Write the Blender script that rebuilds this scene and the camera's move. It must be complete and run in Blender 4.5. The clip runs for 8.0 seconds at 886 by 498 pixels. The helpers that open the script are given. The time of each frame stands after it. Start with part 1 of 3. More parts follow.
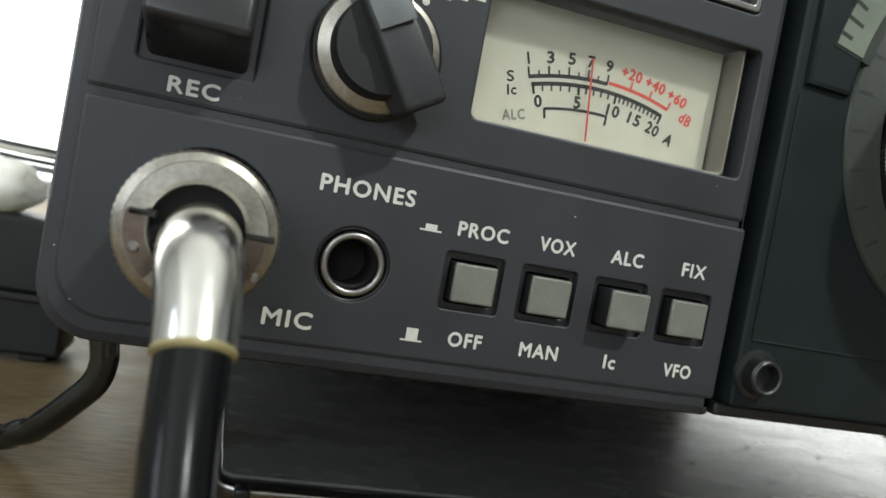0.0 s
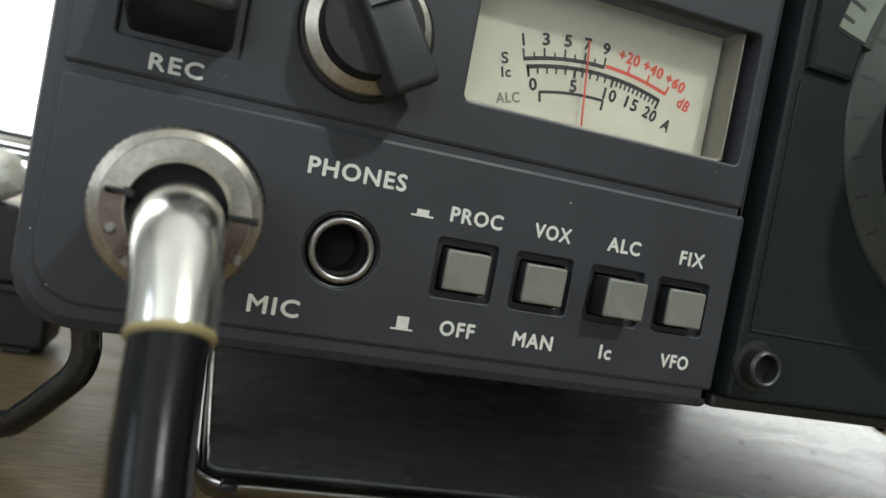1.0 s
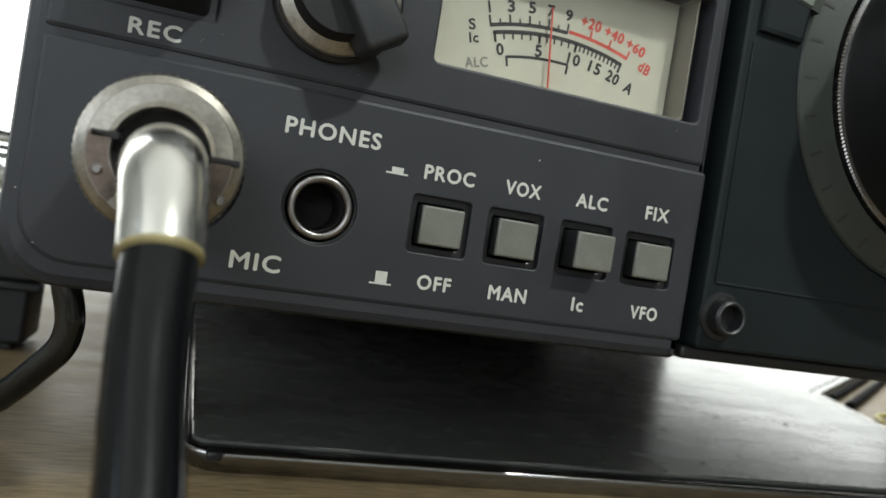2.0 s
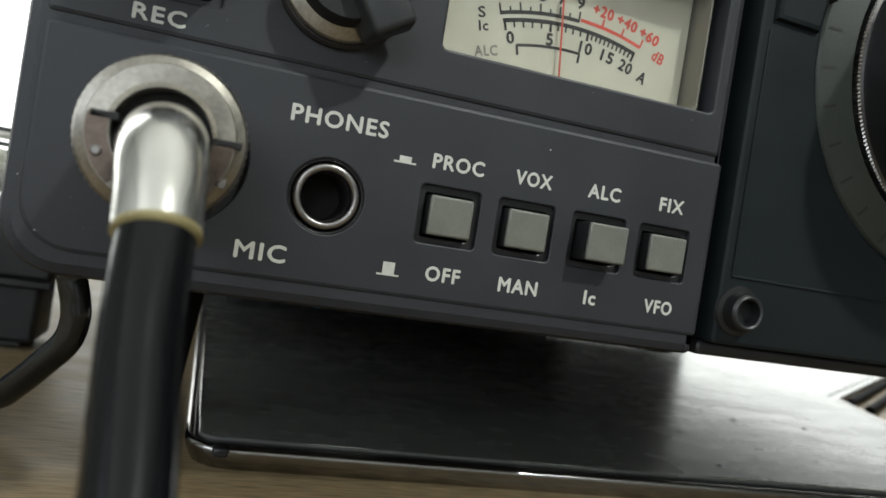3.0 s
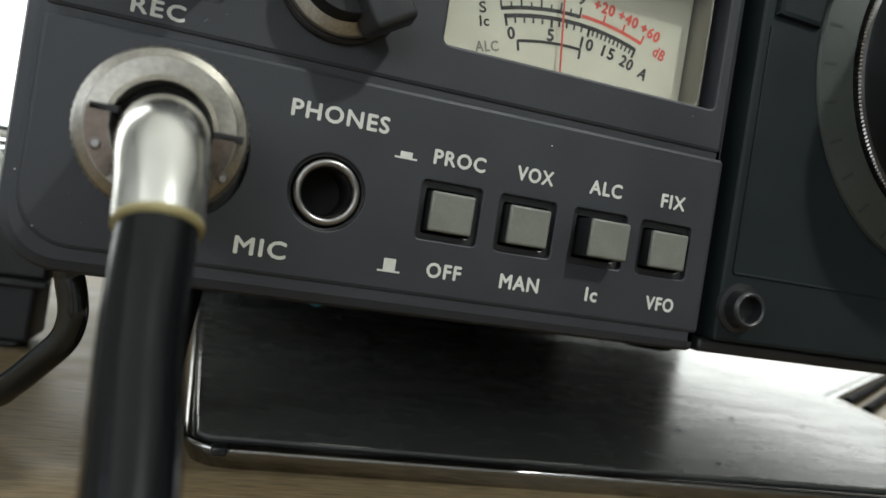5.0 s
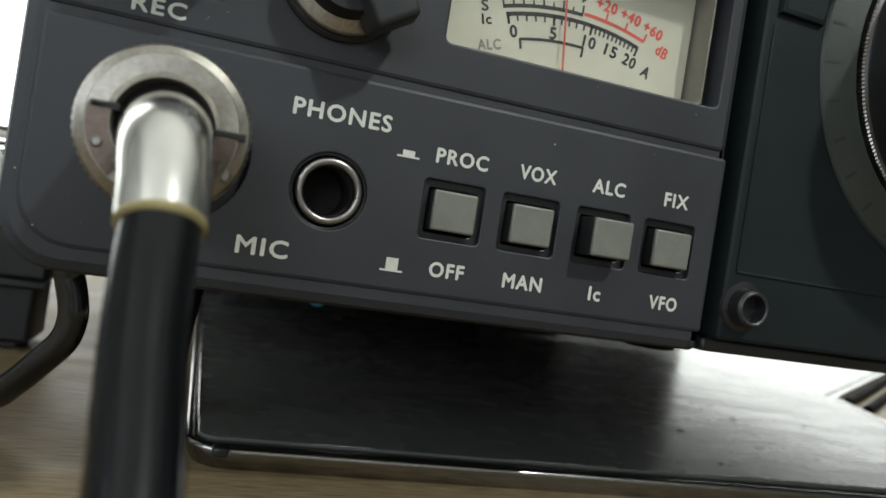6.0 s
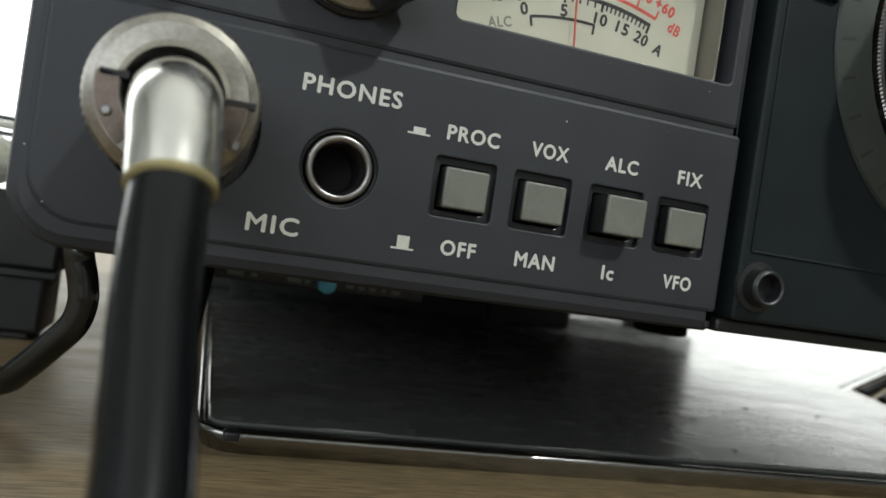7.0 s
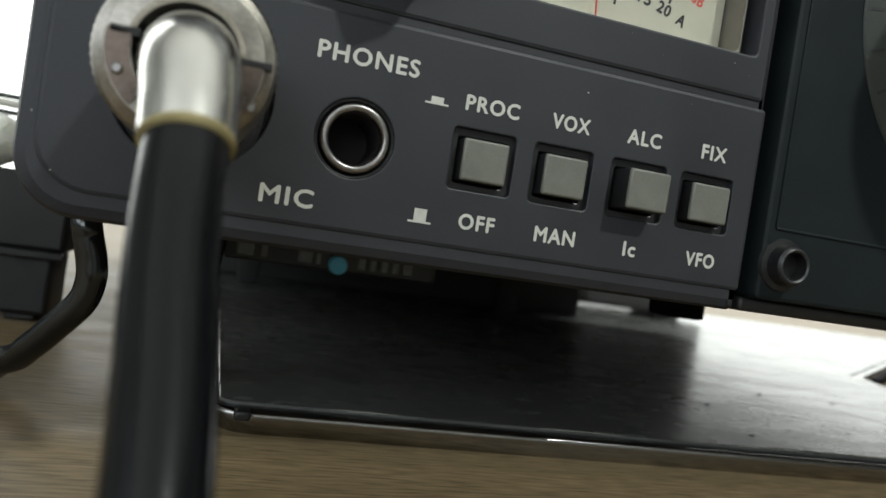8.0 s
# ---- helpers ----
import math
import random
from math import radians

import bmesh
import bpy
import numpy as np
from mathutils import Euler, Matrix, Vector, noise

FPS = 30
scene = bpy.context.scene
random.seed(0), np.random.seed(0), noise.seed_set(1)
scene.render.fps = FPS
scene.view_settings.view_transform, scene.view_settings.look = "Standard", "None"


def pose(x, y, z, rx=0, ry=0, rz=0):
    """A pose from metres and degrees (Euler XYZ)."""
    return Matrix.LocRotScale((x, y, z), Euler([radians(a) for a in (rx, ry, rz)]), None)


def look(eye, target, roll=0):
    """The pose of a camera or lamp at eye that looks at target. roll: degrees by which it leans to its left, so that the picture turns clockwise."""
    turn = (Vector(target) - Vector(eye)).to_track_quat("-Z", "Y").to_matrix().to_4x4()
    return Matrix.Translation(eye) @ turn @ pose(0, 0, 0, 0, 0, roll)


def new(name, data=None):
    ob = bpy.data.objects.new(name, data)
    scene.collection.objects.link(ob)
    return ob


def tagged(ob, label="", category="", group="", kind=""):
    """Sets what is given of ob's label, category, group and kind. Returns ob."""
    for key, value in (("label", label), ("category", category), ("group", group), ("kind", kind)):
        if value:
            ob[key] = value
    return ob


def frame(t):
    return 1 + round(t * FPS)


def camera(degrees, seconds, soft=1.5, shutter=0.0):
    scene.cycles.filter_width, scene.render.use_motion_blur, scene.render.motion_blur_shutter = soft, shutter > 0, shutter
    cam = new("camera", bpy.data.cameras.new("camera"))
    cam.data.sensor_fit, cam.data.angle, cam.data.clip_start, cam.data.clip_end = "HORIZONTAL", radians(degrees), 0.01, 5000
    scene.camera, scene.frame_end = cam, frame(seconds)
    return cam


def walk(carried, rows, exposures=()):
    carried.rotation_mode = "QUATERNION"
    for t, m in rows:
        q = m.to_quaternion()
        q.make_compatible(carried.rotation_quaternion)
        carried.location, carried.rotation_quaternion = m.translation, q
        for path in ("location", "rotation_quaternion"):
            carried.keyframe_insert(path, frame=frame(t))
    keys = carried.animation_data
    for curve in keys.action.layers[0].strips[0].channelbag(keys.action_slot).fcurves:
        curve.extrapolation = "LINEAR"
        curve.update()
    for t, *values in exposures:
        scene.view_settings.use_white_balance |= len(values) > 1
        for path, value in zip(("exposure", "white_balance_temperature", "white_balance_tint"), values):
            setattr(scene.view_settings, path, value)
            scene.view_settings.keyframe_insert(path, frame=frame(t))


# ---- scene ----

# The radio's front panel is the plane y = 0; lengths below are in units of U, z counted from the headphone socket.
U, LIFT = 0.0012, 41.0


def P(x, y, z):
    return Vector((x * U, y * U, (z + LIFT) * U))


# ---- camera ----
cam = camera(61.5, 8.0, soft=1.5)
# the close focus of the lens lies on the front panel
cam.data.dof.use_dof, cam.data.dof.focus_distance, cam.data.dof.aperture_fstop = True, 0.108, 28.0
ROWS = [
    (0.0, -14.85, -85.38, 6.15, -16.46, -1.67, 10.46),
    (0.5, -13.93, -84.47, 7.14, -17.53, -1.45, 10.52),
    (1.0, -13.78, -82.98, 4.97, -17.04, -1.87, 10.62),
    (1.5, -13.36, -86.16, 1.10, -18.99, -1.49, 9.49),
    (1.7, -13.50, -86.80, -0.35, -18.77, -0.75, 9.13),
    (2.8, -12.50, -85.53, -2.99, -17.95, -0.43, 9.17),
    (3.0, -12.07, -85.20, -3.49, -17.47, -0.24, 8.98),
    (3.5, -12.28, -85.06, -3.22, -17.86, -0.36, 9.10),
    (4.0, -13.27, -84.57, -2.92, -17.70, -0.22, 9.26),
    (4.5, -12.96, -84.25, -3.74, -17.97, -0.28, 9.06),
    (5.0, -12.43, -84.47, -4.14, -17.79, -0.11, 8.93),
    (6.5, -12.73, -83.61, -4.96, -17.86, -0.01, 8.81),
    (7.0, -12.45, -83.10, -7.01, -17.26, -0.13, 8.51),
    (7.5, -12.71, -81.17, -8.39, -17.61, -0.79, 8.66),
    (8.0, -12.91, -80.47, -9.12, -17.02, -0.90, 8.69),
]
walk(cam, [(t, pose(*P(x, y, z), 90 + pitch, 0, yaw) @ pose(0, 0, 0, 0, 0, roll)) for t, x, y, z, yaw, pitch, roll in ROWS], [(0.0, 0.22), (1.5, 0.08), (3.5, 0.0), (6.5, -0.04), (8.0, -0.10)])

# ---- light ----
world = bpy.data.worlds.new("world")
scene.world = world
world.use_nodes = True
wt = world.node_tree
sky = wt.nodes.new("ShaderNodeTexSky")
sky.sky_type, sky.sun_disc, sky.sun_elevation, sky.sun_rotation = "NISHITA", False, radians(40), radians(160)
wt.nodes["Background"].inputs["Strength"].default_value = 0.15
wt.links.new(sky.outputs["Color"], wt.nodes["Background"].inputs["Color"])


def area_lamp(name, eye, target, width, height, power, colour):
    data = bpy.data.lights.new(name, "AREA")
    data.shape, data.size, data.size_y, data.energy, data.color = "RECTANGLE", width, height, power, colour
    lamp = new(name, data)
    lamp.matrix_world = look(eye, target)
    return lamp


# daylight in the back window, the lamp under the ceiling, and added fill
area_lamp("ceiling_lamp_light", (0.74, -1.40, 1.64), (0.02, 0, 0.06), 0.11, 0.11, 24, (0.95, 1.0, 0.95))
# west and south are added fill for plug and ceiling, from unseen openings
area_lamp("west_fill_light", (-1.96, -1.25, 0.90), (0, -0.9, 1.70), 1.5, 1.1, 15, (0.95, 1.0, 0.99))
area_lamp("south_fill_light", (-1.15, -2.36, 0.75), (-0.6, 0, 1.9), 1.3, 0.95, 13, (0.95, 1.0, 0.99))
area_lamp("north_window_light", (0.75, 0.96, 1.05), (0.45, 0, 0.35), 1.4, 0.6, 22, (0.95, 1.0, 0.99))


# ---- materials ----
def material(name, colour, rough=0.5, metal=0.0, grain=0.0, grain_size=0.0005, vary=0.12, vary_size=0.012, bump=0.0, stretch=(1, 1, 1), coat=0.0, spots=0.0):
    """A surface with fine grain and larger, uneven patches; sizes in metres."""
    m = bpy.data.materials.new(name)
    m.use_nodes = True
    nt = m.node_tree
    b = nt.nodes["Principled BSDF"]
    b.inputs["Roughness"].default_value, b.inputs["Metallic"].default_value = rough, metal
    b.inputs["Coat Weight"].default_value = coat
    co = nt.nodes.new("ShaderNodeTexCoord")
    mp = nt.nodes.new("ShaderNodeMapping")
    mp.inputs["Scale"].default_value = stretch
    nt.links.new(co.outputs["Object"], mp.inputs["Vector"])

    def noise_at(size, detail):
        n = nt.nodes.new("ShaderNodeTexNoise")
        n.inputs["Scale"].default_value, n.inputs["Detail"].default_value = 1.0 / size, detail
        nt.links.new(mp.outputs["Vector"], n.inputs["Vector"])
        return n.outputs["Fac"]

    def ramp(fac, lo, hi):
        r = nt.nodes.new("ShaderNodeMapRange")
        r.inputs["From Min"].default_value, r.inputs["From Max"].default_value = 0.3, 0.7
        r.inputs["To Min"].default_value, r.inputs["To Max"].default_value = lo, hi
        nt.links.new(fac, r.inputs["Value"])
        return r.outputs["Result"]

    big, fine = noise_at(vary_size, 4), noise_at(grain_size, 3)
    mul = nt.nodes.new("ShaderNodeMath")
    mul.operation = "MULTIPLY"
    nt.links.new(ramp(big, 1 - vary, 1 + vary), mul.inputs[0])
    nt.links.new(ramp(fine, 1 - grain, 1 + grain), mul.inputs[1])
    mix = nt.nodes.new("ShaderNodeVectorMath")
    mix.operation = "SCALE"
    mix.inputs[0].default_value = colour
    nt.links.new(mul.outputs[0], mix.inputs["Scale"])
    nt.links.new(mix.outputs[0], b.inputs["Base Color"])
    nt.links.new(ramp(big, max(0.02, rough * (1 - 1.2 * vary)), min(1, rough * (1 + 1.2 * vary))), b.inputs["Roughness"])
    if bump:
        bp = nt.nodes.new("ShaderNodeBump")
        bp.inputs["Strength"].default_value, bp.inputs["Distance"].default_value = bump, grain_size * 0.3
        nt.links.new(fine, bp.inputs["Height"])
        nt.links.new(bp.outputs["Normal"], b.inputs["Normal"])
    return m


PANEL = material("charcoal_plastic", (0.0250, 0.0268, 0.0330), 0.52, grain=0.10, grain_size=0.0003, vary=0.10, bump=0.10)
BLACK = material("black_plastic", (0.014, 0.014, 0.015), 0.38, grain=0.15, grain_size=0.0004, vary=0.2, bump=0.08)
SLIDER = material("glossy_black_plastic", (0.026, 0.026, 0.029), 0.30, vary=0.15)
KNOB = material("knob_plastic", (0.030, 0.032, 0.035), 0.40, grain=0.12, grain_size=0.0003, vary=0.15, bump=0.08)
# near-black that puts recess shade into the colour; also black knob and dial frame
DARK = material("black_and_recess_shade", (0.007, 0.007, 0.008), 0.6, vary=0.2)
NICKEL = material("worn_nickel", (0.37, 0.345, 0.305), 0.38, 1.0, grain=0.12, grain_size=0.0005, vary=0.18, vary_size=0.004, bump=0.05)
CHROME = material("chrome", (0.90, 0.885, 0.84), 0.19, 1.0, vary=0.08, vary_size=0.005)
STEEL = material("socket_steel", (0.36, 0.345, 0.34), 0.32, 1.0, vary=0.12, vary_size=0.003)
INK = material("white_ink", (0.62, 0.62, 0.57), 0.6, vary=0.08, vary_size=0.001)
FADED_INK = material("faded_grey_ink", (0.22, 0.215, 0.18), 0.6, vary=0.3, vary_size=0.0008)
BLACK_INK = material("black_ink", (0.02, 0.02, 0.02), 0.6, vary=0.1)
RED_INK = material("red_ink", (0.62, 0.08, 0.05), 0.6, vary=0.08)
PAPER = material("cream_meter_card", (0.56, 0.55, 0.44), 0.7, grain=0.02, vary=0.05, vary_size=0.01)
CAP = material("grey_button_plastic", (0.165, 0.168, 0.145), 0.45, grain=0.05, grain_size=0.0004, vary=0.08, vary_size=0.003)
RUBBER = material("black_rubber", (0.004, 0.0055, 0.006), 0.16, grain=0.1, grain_size=0.0006, vary=0.15, bump=0.06)
RUBBER.node_tree.nodes["Principled BSDF"].inputs["Specular IOR Level"].default_value = 0.8
SLEEVE = material("black_cable_sleeve", (0.004, 0.0045, 0.0055), 0.14, grain=0.1, grain_size=0.0006, vary=0.12, bump=0.06)
SLEEVE.node_tree.nodes["Principled BSDF"].inputs["Specular IOR Level"].default_value = 0.32
AMBER = material("amber_glue", (0.33, 0.28, 0.14), 0.35, vary=0.15, vary_size=0.002)
WHITE = material("white_plastic", (0.55, 0.54, 0.49), 0.4, vary=0.10, vary_size=0.006)
PAINTED = material("dark_painted_case", (0.05, 0.05, 0.05), 0.6, grain=0.08, grain_size=0.0006, vary=0.1)
SHELL = material("dark_painted_steel", (0.12, 0.12, 0.12), 0.55, grain=0.1, grain_size=0.0006, vary=0.12, bump=0.05)
YELLOW = material("yellow_sheath", (0.45, 0.38, 0.08), 0.4, vary=0.1)
CLOTH = material("white_cloth", (0.86, 0.85, 0.77), 0.9, grain=0.06, grain_size=0.0006, vary=0.08, vary_size=0.006, bump=0.3)
CLOTH.node_tree.nodes["Principled BSDF"].inputs["Subsurface Weight"].default_value = 1.0
CLOTH.node_tree.nodes["Principled BSDF"].inputs["Subsurface Scale"].default_value = 0.012
CLOTH.node_tree.nodes["Principled BSDF"].inputs["Subsurface Radius"].default_value = (1, 1, 0.9)
LINT = material("pale_lint", (0.55, 0.55, 0.53), 0.9)
BRONZE = material("tarnished_plating", (0.17, 0.135, 0.115), 0.35, 1.0, grain=0.1, vary=0.25, vary_size=0.003)
TUNING = material("dark_charcoal_plastic", (0.0075, 0.0120, 0.0135), 0.55, grain=0.10, grain_size=0.0003, vary=0.10, bump=0.10)
TUNING.node_tree.nodes["Principled BSDF"].inputs["Specular IOR Level"].default_value = 0.27
BOX = material("dull_black_case", (0.006, 0.006, 0.007), 0.5, grain=0.1, grain_size=0.0005, vary=0.2)
BORE = material("dark_brown_bakelite", (0.022, 0.018, 0.020), 0.8, vary=0.2)
FELT = material("matt_black_foot", (0.006, 0.006, 0.006), 0.95, vary=0.2)
FELT.node_tree.nodes["Principled BSDF"].inputs["Specular IOR Level"].default_value = 0.06
CASE = material("beige_meter_case", (0.20, 0.185, 0.145), 0.4, vary=0.08)
BLUE = material("blue_plastic", (0.13, 0.66, 0.98), 0.35, vary=0.1, vary_size=0.002)
GREY = material("grey_metal_tab", (0.19, 0.20, 0.20), 0.4, 0.0, vary=0.2, vary_size=0.002)
SCALE = material("pale_dial_scale", (0.17, 0.195, 0.155), 0.5, vary=0.1, vary_size=0.006)
GLOSSY = material("glossy_black_lacquer", (0.140, 0.143, 0.134), 0.27, grain=0.06, grain_size=0.0011, vary=0.11, vary_size=0.010, stretch=(0.5, 1.0, 1))
GLOSSY.node_tree.nodes["Principled BSDF"].inputs["Specular IOR Level"].default_value = 0.28
LACQUER = material("plain_black_lacquer", (0.012, 0.012, 0.012), 0.22, vary=0.1)
POINTER = material("grey_pointer_face", (0.13, 0.14, 0.15), 0.4, vary=0.1, vary_size=0.003)
DIAL = material("grey_green_dial_ring", (0.034, 0.040, 0.034), 0.45, grain=0.1, vary=0.12)
RIM = material("brushed_rim_metal", (0.36, 0.35, 0.34), 0.17, 1.0, grain=0.08, grain_size=0.0006, vary=0.1, stretch=(0.2, 1, 1))
WALL = material("grey_wall_paint", (0.42, 0.43, 0.42), 0.85, grain=0.03, grain_size=0.004, vary=0.04, vary_size=0.3)
# WALL darkened for the unseen east side, so less light bounces back
DIM_WALL = material("low_bounce_wall", (0.13, 0.135, 0.13), 0.85, grain=0.03, grain_size=0.004, vary=0.04, vary_size=0.3)
WOOD = material("oak_veneer", (0.168, 0.124, 0.069), 0.45, grain=0.42, grain_size=0.0007, vary=0.16, vary_size=0.012, bump=0.15, stretch=(0.10, 1, 1))
WOOD.node_tree.nodes["Principled BSDF"].inputs["Specular IOR Level"].default_value = 0.12
CEILING = material("white_ceiling_paint", (0.88, 0.88, 0.86), 0.9, grain=0.03, grain_size=0.004, vary=0.03, vary_size=0.3)
FLOOR = material("grey_floor_covering", (0.10, 0.10, 0.10), 0.7, grain=0.15, grain_size=0.004, vary=0.1, vary_size=0.2, bump=0.1)
GLASS = bpy.data.materials.new("clear_glass")
GLASS.use_nodes = True
g = GLASS.node_tree.nodes["Principled BSDF"]
g.inputs["Transmission Weight"].default_value, g.inputs["Roughness"].default_value, g.inputs["IOR"].default_value = 1.0, 0.02, 1.45


OVERCAST = bpy.data.materials.new("overcast_sky")
OVERCAST.use_nodes = True
e = OVERCAST.node_tree.nodes["Principled BSDF"]
e.inputs["Base Color"].default_value = (0.8, 0.8, 0.8, 1)
e.inputs["Emission Color"].default_value, e.inputs["Emission Strength"].default_value = (0.97, 1.0, 0.95, 1), 2.1


# ---- shaping ----
def thing(name, label, category, base, group="", kind=""):
    ob = new(name)
    ob.location = P(*base)
    return tagged(ob, label, category, group, kind)


def world_base(ob):
    v = Vector(ob.location)
    while ob.parent:
        ob = ob.parent
        v += ob.location
    return v


def part(name, bm, mat, parent=None, label="", smooth=True):
    """Links the shape, given in units of U, as one mesh under parent."""
    bmesh.ops.recalc_face_normals(bm, faces=bm.faces)
    base = world_base(parent) if parent else Vector((0, 0, 0))
    for v in bm.verts:
        v.co = P(*v.co) - base
    me = bpy.data.meshes.new(name)
    bm.to_mesh(me)
    bm.free()
    me.materials.append(mat)
    if smooth:
        me.polygons.foreach_set("use_smooth", [True] * len(me.polygons))
        me.set_sharp_from_angle(angle=radians(32))
        for f in me.polygons:
            if abs(f.normal.y) > 0.9995:
                f.use_smooth = False
    ob = new(name, me)
    ob.parent = parent
    return tagged(ob, label) if label else ob


def structure(name, bm, mat, label, smooth=False):
    return tagged(part(name, bm, mat, smooth=smooth), label, name.split("_")[0], "", "structure")


def box(bm, x0, x1, y0, y1, z0, z1, bevel=0.0, seg=2):
    vs = bmesh.ops.create_cube(bm, size=1)["verts"]
    for v in vs:
        v.co = Vector((x0 + (v.co.x + 0.5) * (x1 - x0), y0 + (v.co.y + 0.5) * (y1 - y0), z0 + (v.co.z + 0.5) * (z1 - z0)))
    if bevel:
        es = {e for v in vs for e in v.link_edges}
        bmesh.ops.bevel(bm, geom=list(es), offset=bevel, segments=seg, affect="EDGES", profile=0.5)
    return bm


def solid(*a, **k):
    return box(bmesh.new(), *a, **k)


def rrect(x0, x1, z0, z1, r, n=5):
    """A rounded rectangle in the x-z plane; r: one radius, or four from the lower left round to the upper left."""
    rs = r if isinstance(r, (tuple, list)) else (r, r, r, r)
    out = []
    for (cx, cz, a), q in zip(((x0, z0, 180), (x1, z0, 270), (x1, z1, 0), (x0, z1, 90)), rs):
        q = max(q, 0.02)
        ox, oz = cx + (q if cx == x0 else -q), cz + (q if cz == z0 else -q)
        out += [(ox + q * math.cos(radians(a + 90 * i / n)), oz + q * math.sin(radians(a + 90 * i / n))) for i in range(n + 1)]
    return out


def circle(cx, cz, r, n=48):
    return [(cx + r * math.cos(2 * math.pi * i / n), cz + r * math.sin(2 * math.pi * i / n)) for i in range(n)]


def grown(loop, d):
    """The loop moved outward by d along its own normals."""
    n, out = len(loop), []
    for i in range(n):
        a, b, c = Vector(loop[i - 1]), Vector(loop[i]), Vector(loop[(i + 1) % n])
        u, w = (b - a), (c - b)
        u, w = (u.normalized() if u.length else w.normalized()), (w.normalized() if w.length else u.normalized())
        na, nb = Vector((u.y, -u.x)), Vector((w.y, -w.x))
        m = (na + nb).normalized()
        out.append(tuple(b + m * d / max(0.5, m.dot(na))))
    return out


def plate(outer, holes=(), y0=0.0, y1=3.0, c=0.3, hc=0.25):
    """A plate with holes right through it, its front at y0, with chamfered edges (c outside, hc in the holes)."""
    bm = bmesh.new()

    def ring(loop, y):
        return [bm.verts.new((x, y, z)) for x, z in loop]

    def wall(a, b):
        for i in range(len(a)):
            bm.faces.new((a[i - 1], a[i], b[i], b[i - 1]))

    fronts, backs = [], []
    for loop, d, k in [(outer, -c, c)] + [(h, hc, hc) for h in holes]:
        rings = [ring(grown(loop, d), y0), ring(grown(loop, d * 0.29), y0 + k * 0.29), ring(loop, y0 + k), ring(loop, y1)]
        for a, b in zip(rings, rings[1:]):
            wall(a, b)
        fronts.append(rings[0])
        backs.append(rings[-1])
    for rings in (fronts, backs):
        es = [bm.edges.get((r[i - 1], r[i])) for r in rings for i in range(len(r))]
        bmesh.ops.triangle_fill(bm, use_beauty=True, edges=es)
    return bm


def lathe(profile, cx, cz, n=64, bm=None):
    """Turns (radius, y) pairs round an axis along y through (cx, cz)."""
    bm = bm or bmesh.new()
    rings = []
    for r, y in profile:
        rings.append([bm.verts.new((cx + r * math.cos(2 * math.pi * i / n), y, cz + r * math.sin(2 * math.pi * i / n))) for i in range(n)])
    for a, b in zip(rings, rings[1:]):
        for i in range(n):
            bm.faces.new((a[i - 1], a[i], b[i], b[i - 1]))
    return bm


def capped(profile, cx, cz, n=64):
    """The same, closed at both ends."""
    bm = lathe(profile, cx, cz, n)
    bm.verts.ensure_lookup_table()
    bm.faces.new([bm.verts[i] for i in range(n)])
    m = len(bm.verts)
    bm.faces.new([bm.verts[i] for i in range(m - n, m)])
    return bm


def spline(points, steps=8):
    """A smooth line through the points."""
    ps = [Vector(p) for p in points]
    ps = [2 * ps[0] - ps[1]] + ps + [2 * ps[-1] - ps[-2]]
    out = []
    for i in range(1, len(ps) - 2):
        a, b, c, d = ps[i - 1:i + 3]
        for k in range(steps):
            t = k / steps
            out.append(0.5 * (2 * b + (c - a) * t + (2 * a - 5 * b + 4 * c - d) * t * t + (3 * b - a - 3 * c + d) * t ** 3))
    return out + [ps[-2]]


def tube(points, radius, n=20, steps=8, bm=None, close=True):
    """A round tube along a smooth line; radius: one number, or one for each given point."""
    bm = bm or bmesh.new()
    line = spline(points, steps)
    rad = [radius] * len(points) if isinstance(radius, (int, float)) else list(radius)
    rr = [rad[min(i // steps, len(rad) - 1)] * (1 - i % steps / steps) + rad[min(i // steps + 1, len(rad) - 1)] * (i % steps / steps) for i in range(len(line))]
    rings, side = [], None
    for i, p in enumerate(line):
        d = (line[min(i + 1, len(line) - 1)] - line[max(i - 1, 0)]).normalized()
        if side is None:
            side = d.orthogonal().normalized()
        side = (side - d * side.dot(d)).normalized()
        other = d.cross(side)
        rings.append([bm.verts.new(p + rr[i] * (math.cos(2 * math.pi * k / n) * side + math.sin(2 * math.pi * k / n) * other)) for k in range(n)])
    for a, b in zip(rings, rings[1:]):
        for k in range(n):
            bm.faces.new((a[k - 1], a[k], b[k], b[k - 1]))
    if close:
        bm.faces.new(rings[0])
        bm.faces.new(rings[-1])
    return bm


